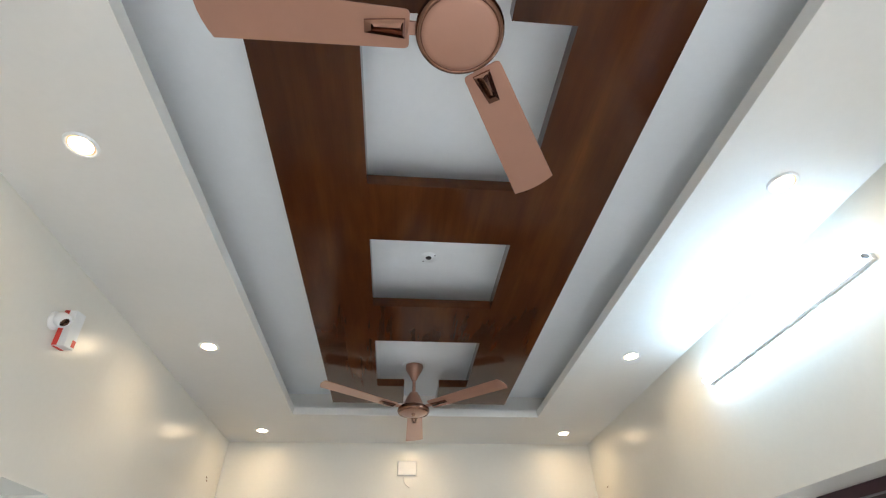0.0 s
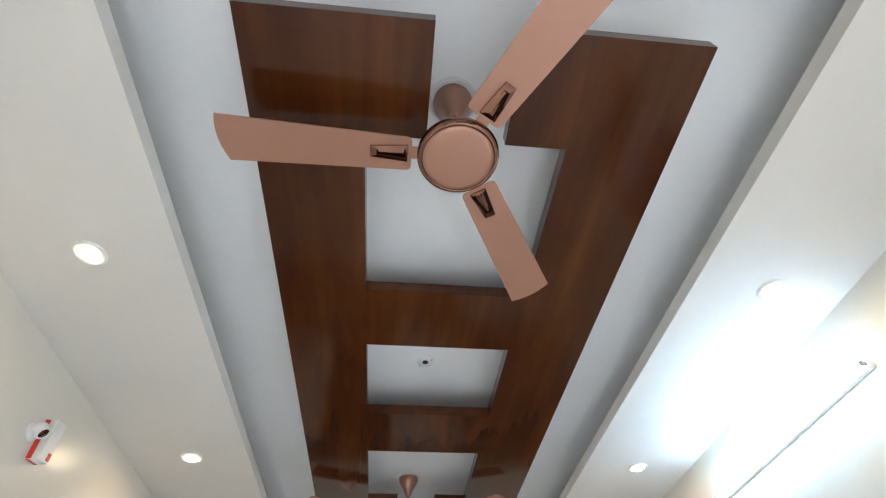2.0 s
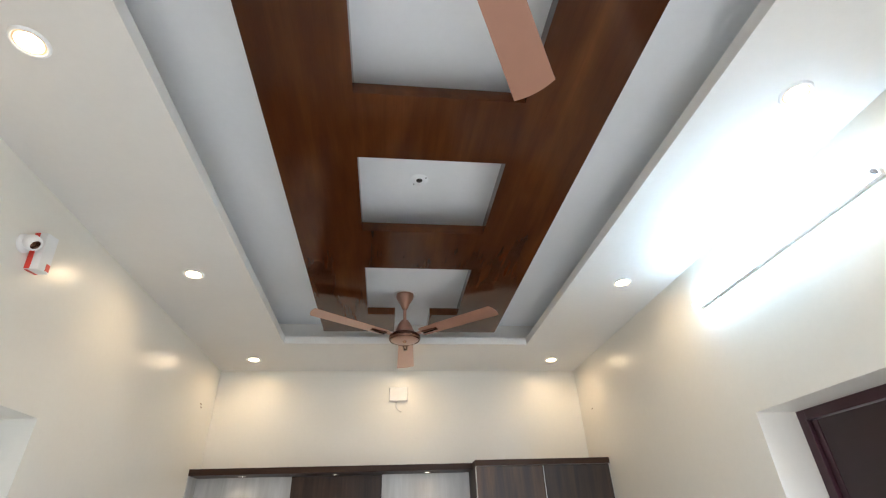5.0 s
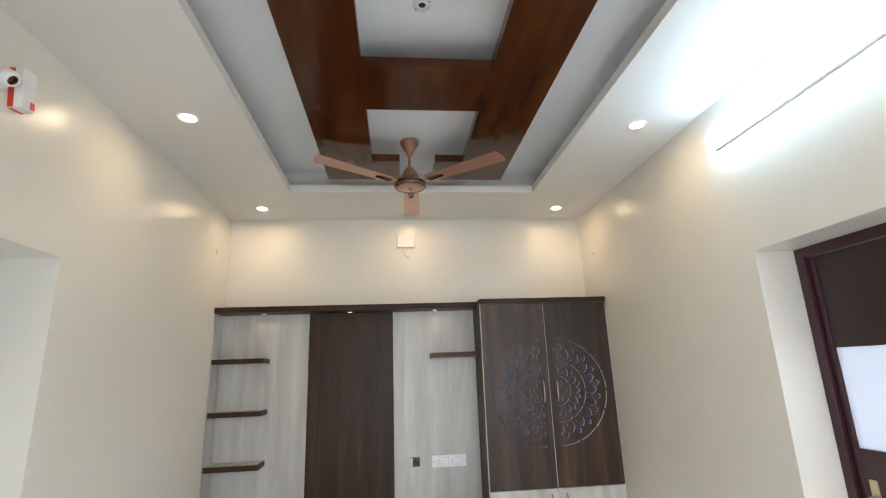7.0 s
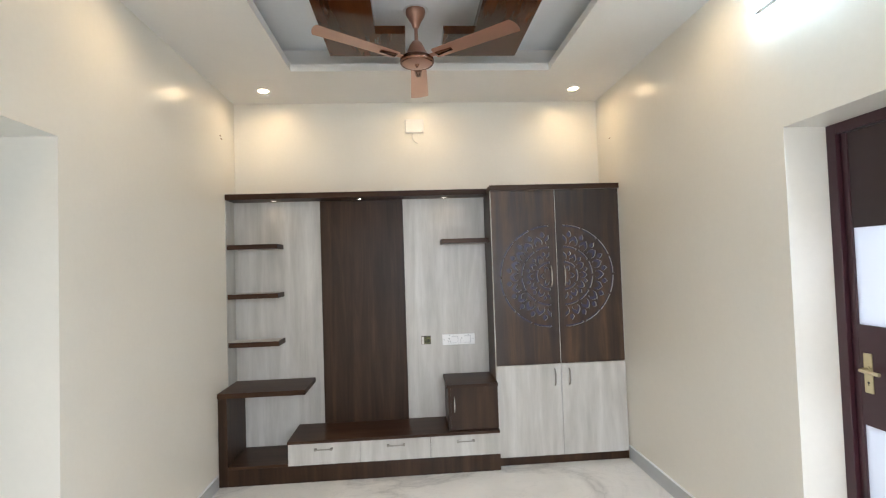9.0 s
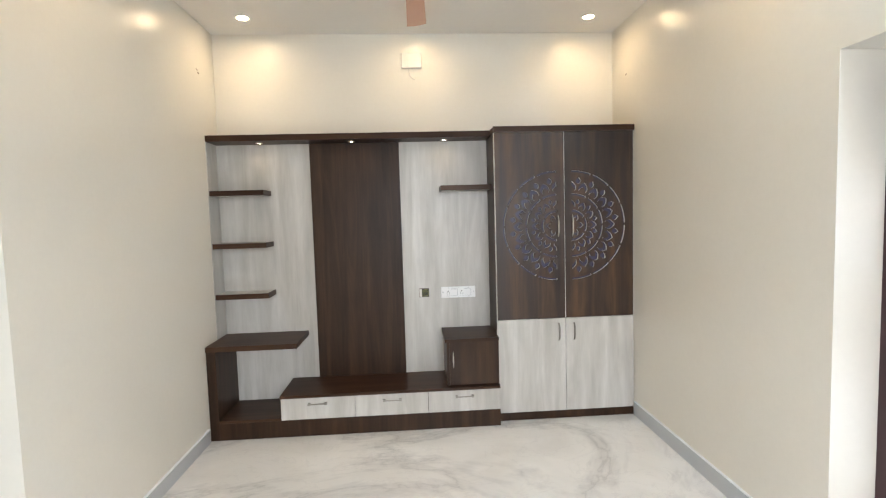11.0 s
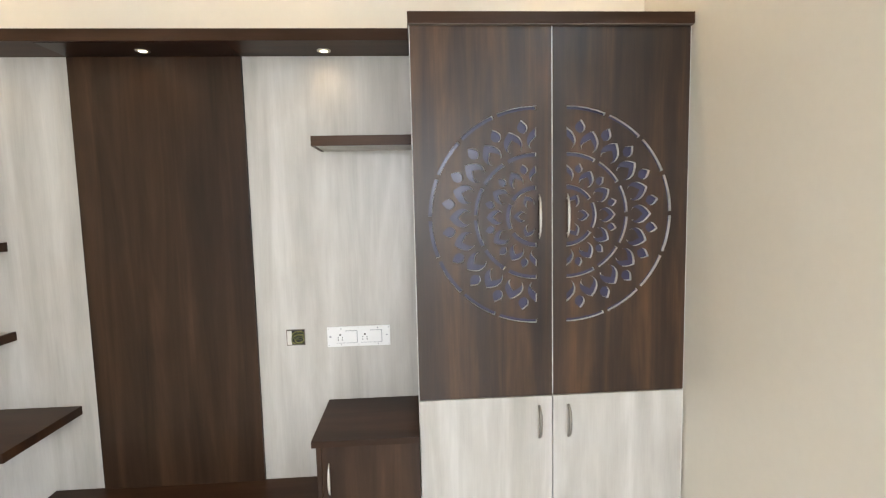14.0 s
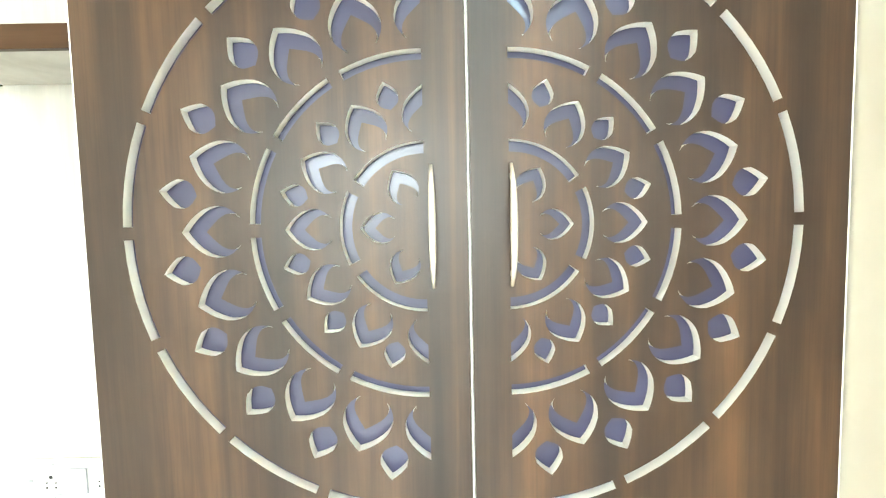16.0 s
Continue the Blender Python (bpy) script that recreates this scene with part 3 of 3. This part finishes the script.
def fretwork(side):
    out = []
    for r0, r1, count, gap in ((0.3800, 0.3930, 8, 1.25), (0.2150, 0.2290, 6, 2.3), (0.0960, 0.1120, 3, 4.6)):
        step = 180 / count
        for k in range(count):
            a0, a1 = -90 + k * step, -90 + (k + 1) * step
            out.append(ring(r0, r1, a0 + (gap if k else 0), a1 - (gap if k < count - 1 else 0), side))
    for tip, scale, step, n in ((0.3175, 1.0, 18, 5), (0.1835, 0.80, 30, 3)):
        for k in range(-n, n + 1):
            whole = abs(k) < n
            out.append(shape(PETAL_OUT + PETAL_IN, tip, scale, k * step, side, 0 if whole else (-1 if k > 0 else 1)))
        for k in range(-n, n):
            out.append(shape(LEAF, tip + (0.0305 if n == 5 else 0.0108), 0.96 if n == 5 else 0.72, (k + 0.5) * step, side))
    for k in (-1, 0, 1):
        out.append(shape(PETAL_OUT + PETAL_IN, 0.085, 0.60, k * 61, side))
    return out


def fret_door(x0, x1, z0, z1, cx, side):
    curve = bpy.data.curves.new("outline", "CURVE")
    curve.dimensions, curve.fill_mode, curve.extrude = "2D", "BOTH", 0.009
    loops = [[(x0, z0), (x1, z0), (x1, z1), (x0, z1)]] + [[(cx + x, MZ + z) for x, z in loop] for loop in fretwork(side)]
    for loop in loops:
        s = curve.splines.new("POLY")
        s.points.add(len(loop) - 1)
        for p, (x, z) in zip(s.points, loop):
            p.co = (x, z, 0, 1)
        s.use_cyclic_u = True
    tmp = new("outline", curve)
    mesh = bpy.data.meshes.new_from_object(tmp.evaluated_get(bpy.context.evaluated_depsgraph_get()))
    bpy.data.objects.remove(tmp)
    bpy.data.curves.remove(curve)
    bm = bmesh.new()
    bm.from_mesh(mesh)
    bpy.data.meshes.remove(mesh)
    bmesh.ops.remove_doubles(bm, verts=bm.verts, dist=1e-5)
    bmesh.ops.rotate(bm, verts=bm.verts, matrix=Matrix.Rotation(radians(90), 3, "X"))
    bmesh.ops.translate(bm, verts=bm.verts, vec=(0, CF + 0.009, 0))
    bmesh.ops.recalc_face_normals(bm, faces=bm.faces)
    for f in bm.faces:
        f.smooth = False
        f.material_index = 0 if abs(f.normal.y) > 0.7 else 1
    door = finish(bm, "door", [M_DARK_LIT, M_EDGE], None, "walnut laminate door cut with a half flower pattern")
    hung(tc, door)
    return door


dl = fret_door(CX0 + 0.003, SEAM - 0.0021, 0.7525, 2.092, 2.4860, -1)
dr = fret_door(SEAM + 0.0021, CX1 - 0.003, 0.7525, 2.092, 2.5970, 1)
for d, a, b in ((dl, CX0 + 0.004, SEAM - 0.004), (dr, SEAM + 0.004, CX1 - 0.004)):
    s = box("blue_sheet", a, b, CF + 0.0185, CF + 0.022, 0.76, 2.085, M_BLUE, d, "glossy blue sheet behind the cut-outs", bevel=0)
hung(tc, box("seam_strip", SEAM - 0.0010, SEAM + 0.0010, CF + 0.003, CF + 0.0175, 0.7525, 2.092, M_EDGE, bevel=0, label="pale strip between the doors"))
ll = box("lower_door", CX0 + 0.002, SEAM - 0.0015, CF, CF + 0.018, 0.0605, 0.7485, M_LIGHT, label="pale laminate door")
lr = box("lower_door", SEAM + 0.0015, CX1 - 0.003, CF, CF + 0.018, 0.0605, 0.7485, M_LIGHT, label="pale laminate door")
hung(tc, ll, lr)
hung(tc, box("gap_edge", CX0 + 0.0005, CX0 + 0.0025, CF + 0.001, CF + 0.019, 0.7525, 2.092, M_EDGE, bevel=0))
for d, x, z, half in ((dl, 2.495, 1.424, 0.080), (dr, 2.599, 1.424, 0.080), (ll, 2.492, 0.651, 0.062), (lr, 2.604, 0.651, 0.062)):
    big = half > 0.07
    pts, tap = [], []
    for i in range(13):
        s = -1 + i / 6
        pts.append((x, CF - 0.004 - (0.020 if big else 0.024) * (1 - abs(s) ** 4), z + half * s))
        tap.append(1.15 - 0.65 * s * s if big else 1.3 - 0.35 * s * s)
    h = tube("handle", pts, 0.0044 if big else 0.0050, M_STEEL if big else M_PEWTER, label="brushed steel handle", taper=tap)
    h.parent = d
    for s in (-0.80, 0.80):
        f = box("foot", x - 0.002, x + 0.002, CF - 0.012, CF - 0.0003, z + half * s - 0.004, z + half * s + 0.004, M_STEEL, bevel=0.001)
        f.parent = d

# ---- sockets and boxes ----
sp = thing("socket_plate", (1.790, PB, 0.920), "white double socket and switch plate on the pale panel", "switch plate")
hung(sp, box("plate", 1.656, 1.925, PB - 0.008, PB - 0.0005, 0.876, 0.964, M_PLASTIC, bevel=0.003))
for x in (1.690, 1.795):
    m = box("module", x, x + 0.096, PB - 0.0105, PB - 0.0082, 0.892, 0.948, M_PLASTIC, bevel=0.001)
    hung(sp, m)
    k = box("switch", x + 0.047, x + 0.093, PB - 0.0145, PB - 0.0108, 0.895, 0.945, M_PLASTIC, bevel=0.0015, label="white rocker switch")
    k.parent = m
    for a, b, c, d in ((x + 0.0932, x + 0.0952, 0.893, 0.9465), (x + 0.044, x + 0.0930, 0.9453, 0.9468), (x + 0.006, x + 0.0930, 0.8925, 0.8936)):
        g = box("switch_gap", a, b, PB - 0.0125, PB - 0.0107, c, d, M_GREY, bevel=0)
        g.parent = m
    for dx, dz, r in ((0.022, 0.031, 0.0034), (0.013, 0.019, 0.0018), (0.031, 0.019, 0.0018), (0.013, 0.009, 0.0022), (0.031, 0.009, 0.0022)):
        q = box("pin_hole", x + dx - r, x + dx + r, PB - 0.0113, PB - 0.0106, 0.898 + dz - r, 0.898 + dz + r, M_BLACK, bevel=0)
        q.parent = m
for x, z, r in ((1.670, 0.921, 0.004), (1.911, 0.923, 0.003), (1.663, 0.956, 0.0015), (1.918, 0.956, 0.0015), (1.663, 0.884, 0.0015), (1.918, 0.884, 0.0015),
                (1.716, 0.954, 0.0025), (1.872, 0.955, 0.003), (1.716, 0.885, 0.002), (1.872, 0.885, 0.002), (1.790, 0.956, 0.0015), (1.790, 0.884, 0.0015)):
    hung(sp, box("mark", x - r, x + r, PB - 0.0092, PB - 0.0081, z - r * 0.8, z + r * 0.8, M_GREY, bevel=0))

ob_ = thing("open_box", (1.522, PB, 0.923), "open socket box with loose green wires in the pale panel", "junction box")
x0, x1, z0, z1 = 1.484, 1.562, 0.889, 0.958
bm = bmesh.new()
for b in ((x0, x1, z1 - 0.003, z1), (x0, x1, z0, z0 + 0.003), (x0, x0 + 0.003, z0, z1), (x1 - 0.003, x1, z0, z1)):
    add_box(bm, b[0], b[1], PB - 0.004, PB - 0.0005, b[2], b[3])
hung(ob_, finish(bm, "rim", M_LIP))
hung(ob_, box("back", x0 + 0.003, x1 - 0.003, PB - 0.0015, PB - 0.0005, z0 + 0.003, z1 - 0.003, M_BLACK, bevel=0))
hung(ob_, box("knockout", x0 + 0.003, x0 + 0.022, PB - 0.003, PB - 0.0015, z0 + 0.003, z1 - 0.006, M_STEEL, bevel=0))
rnd = random.Random(5)
for k in range(9):
    cx, cz = 1.540 + rnd.uniform(-0.010, 0.010), 0.922 + rnd.uniform(-0.010, 0.010)
    a0, rr = rnd.uniform(0, 6), rnd.uniform(0.008, 0.030)
    pts = [(cx + rr * math.cos(a0 + s * 0.6) * (1 + 0.08 * s), PB - 0.005 - 0.003 * math.sin(s), cz + 0.8 * rr * math.sin(a0 + s * 0.6)) for s in range(8)]
    pts = [(min(max(x, x0 + 0.023), x1 - 0.006), y, min(max(z, z0 + 0.006), z1 - 0.006)) for x, y, z in pts]
    hung(ob_, tube("wire", pts, 0.0022, M_WIRE2 if k % 3 == 0 else M_WIRE, n=6))

vb = thing("blank_box", (1.48, 0, 2.71), "white blank electrical box with a loose cable end on cream wall", "junction box")
hung(vb, box("cover", 1.403, 1.560, -0.022, -0.0005, 2.652, 2.768, M_BOX, bevel=0.008))
cab = [(1.462, -0.012, 2.652), (1.461, -0.016, 2.625), (1.464, -0.014, 2.600), (1.480, -0.010, 2.580), (1.505, -0.008, 2.566)]
hung(vb, tube("cable", cab, 0.0035, M_CABLE, n=8, label="pale cable end"))
for x, y, z in ((0.0, -0.305, 2.575), (0.0, -0.288, 2.556), (W, -0.262, 2.523)):
    n = thing("wire_end", (x, y, z), "short dark wire end sticking out of the wall", "wire")
    s = 1 if x < 1 else -1
    tube("tip", [(0, 0, 0), (s * 0.006, 0.002, -0.003), (s * 0.009, 0.003, -0.010)], 0.003, M_BRONZE, n, n=6)

# ---- wall camera on its box ----
wc = thing("security_camera", (0, -2.434, 2.658), "white bullet camera on a round mount on the cream wall", "security camera")
axis = Vector((0.78, -0.08, -0.62))
turn = axis.to_track_quat("Z", "Y").to_matrix().to_4x4()
body = lathe("body", [(0.0, -0.031), (0.012, -0.029), (0.022, -0.023), (0.028, -0.013), (0.030, 0.0), (0.029, 0.010), (0.025, 0.019), (0.0215, 0.024), (0.0195, 0.024), (0.018, 0.019), (0.0, 0.018)], M_PLASTIC, n=32)
body.parent = wc
body.matrix_basis = Matrix.Translation((0.037, -0.004, 0.0)) @ turn
lens = lathe("lens", [(0.0, 0.0205), (0.010, 0.0202), (0.0175, 0.0192)], M_BRONZE, body, "dark lens", n=28)
mount = lathe("wall_mount", [(0.037, 0.0005), (0.037, 0.006), (0.034, 0.010), (0.026, 0.014), (0.022, 0.026)], M_PLASTIC, n=32)
mount.parent = wc
mount.matrix_basis = Matrix.Translation((0.0, 0.004, 0.0)) @ Vector((1, 0, 0)).to_track_quat("Z", "Y").to_matrix().to_4x4()
ct = thing("camera_box", (0, -2.34, 2.58), "slim white carton with red edges on the cream wall", "box")
hung(ct, box("carton", 0.001, 0.048, -2.377, -2.312, 2.582, 2.734, M_PLASTIC, bevel=0.004),
     box("red_side", 0.001, 0.020, -2.3795, -2.3775, 2.584, 2.732, M_RED, bevel=0),
     box("red_foot", 0.001, 0.012, -2.374, -2.314, 2.5800, 2.5818, M_RED, bevel=0),
     box("red_flash", 0.0485, 0.0495, -2.338, -2.316, 2.590, 2.618, M_RED, bevel=0))
ct.rotation_euler[0] = radians(8)

# ---- the door in the east wall ----
FX, FW = 3.256, 0.046
dd = structure(box("door_1", FX, FX + 0.07, DOOR_Y - FW, DOOR_Y - 0.0005, 0.0, DOOR_Z - 0.0005, M_DOOR, bevel=0.003), "dark maroon polished door with frosted glass panels, closed")
box("door_frame", FX, FX + 0.07, DP1 + 0.0005, DP1 + FW, 0.0, DOOR_Z - 0.0005, M_DOOR, dd, bevel=0.003)
box("door_frame", FX, FX + 0.07, DP1 + FW, DOOR_Y - FW, DOOR_Z - FW, DOOR_Z - 0.0005, M_DOOR, dd, bevel=0.003)
LX = FX + 0.019
ya, yb = DP1 + FW + 0.003, DOOR_Y - FW - 0.003
ga, gb = ya + 0.034, yb - 0.030
box("stile", LX, LX + 0.035, gb, yb, 0.004, DOOR_Z - FW - 0.003, M_DOOR, dd, bevel=0.002)
box("stile", LX, LX + 0.035, ya, ga, 0.004, DOOR_Z - FW - 0.003, M_DOOR, dd, bevel=0.002)
box("lock_rail", LX, LX + 0.035, ga, gb, 0.818, 1.232, M_DOOR, dd, bevel=0.002)
box("bottom_rail", LX, LX + 0.035, ga, gb, 0.004, 0.40, M_DOOR, dd, bevel=0.002)
box("top_panel", LX + 0.004, LX + 0.031, ga, gb, 1.638, DOOR_Z - FW - 0.003, M_DOOR2, dd, "near black door panel", bevel=0.002)
for a, b in ((1.2325, 1.6375), (0.4005, 0.8175)):
    box("glass_panel", LX + 0.010, LX + 0.018, ga, gb, a, b, M_FROST, dd, "frosted white glass panel", bevel=0)
hp = box("handle_plate", LX - 0.004, LX - 0.0003, -2.173, -2.136, 0.955, 1.118, M_BRASS, dd, "satin brass lock plate", bevel=0.0035)
tube("lever", [(LX - 0.002, -2.154, 1.052), (LX - 0.03, -2.154, 1.052), (LX - 0.044, -2.161, 1.052), (LX - 0.046, -2.189, 1.051), (LX - 0.045, -2.240, 1.049)], 0.008, M_BRASS, hp, "satin brass lever", n=12)
tube("rose", [(LX - 0.004, -2.154, 1.052), (LX - 0.010, -2.154, 1.052)], 0.014, M_BRASS, hp, n=16)
tube("keyhole", [(LX - 0.003, -2.154, 0.998), (LX - 0.0046, -2.154, 0.998)], 0.005, M_BLACK, hp, n=12)
box("keyhole_slot", LX - 0.0046, LX - 0.0035, -2.1557, -2.1523, 0.984, 0.996, M_BLACK, hp, bevel=0)
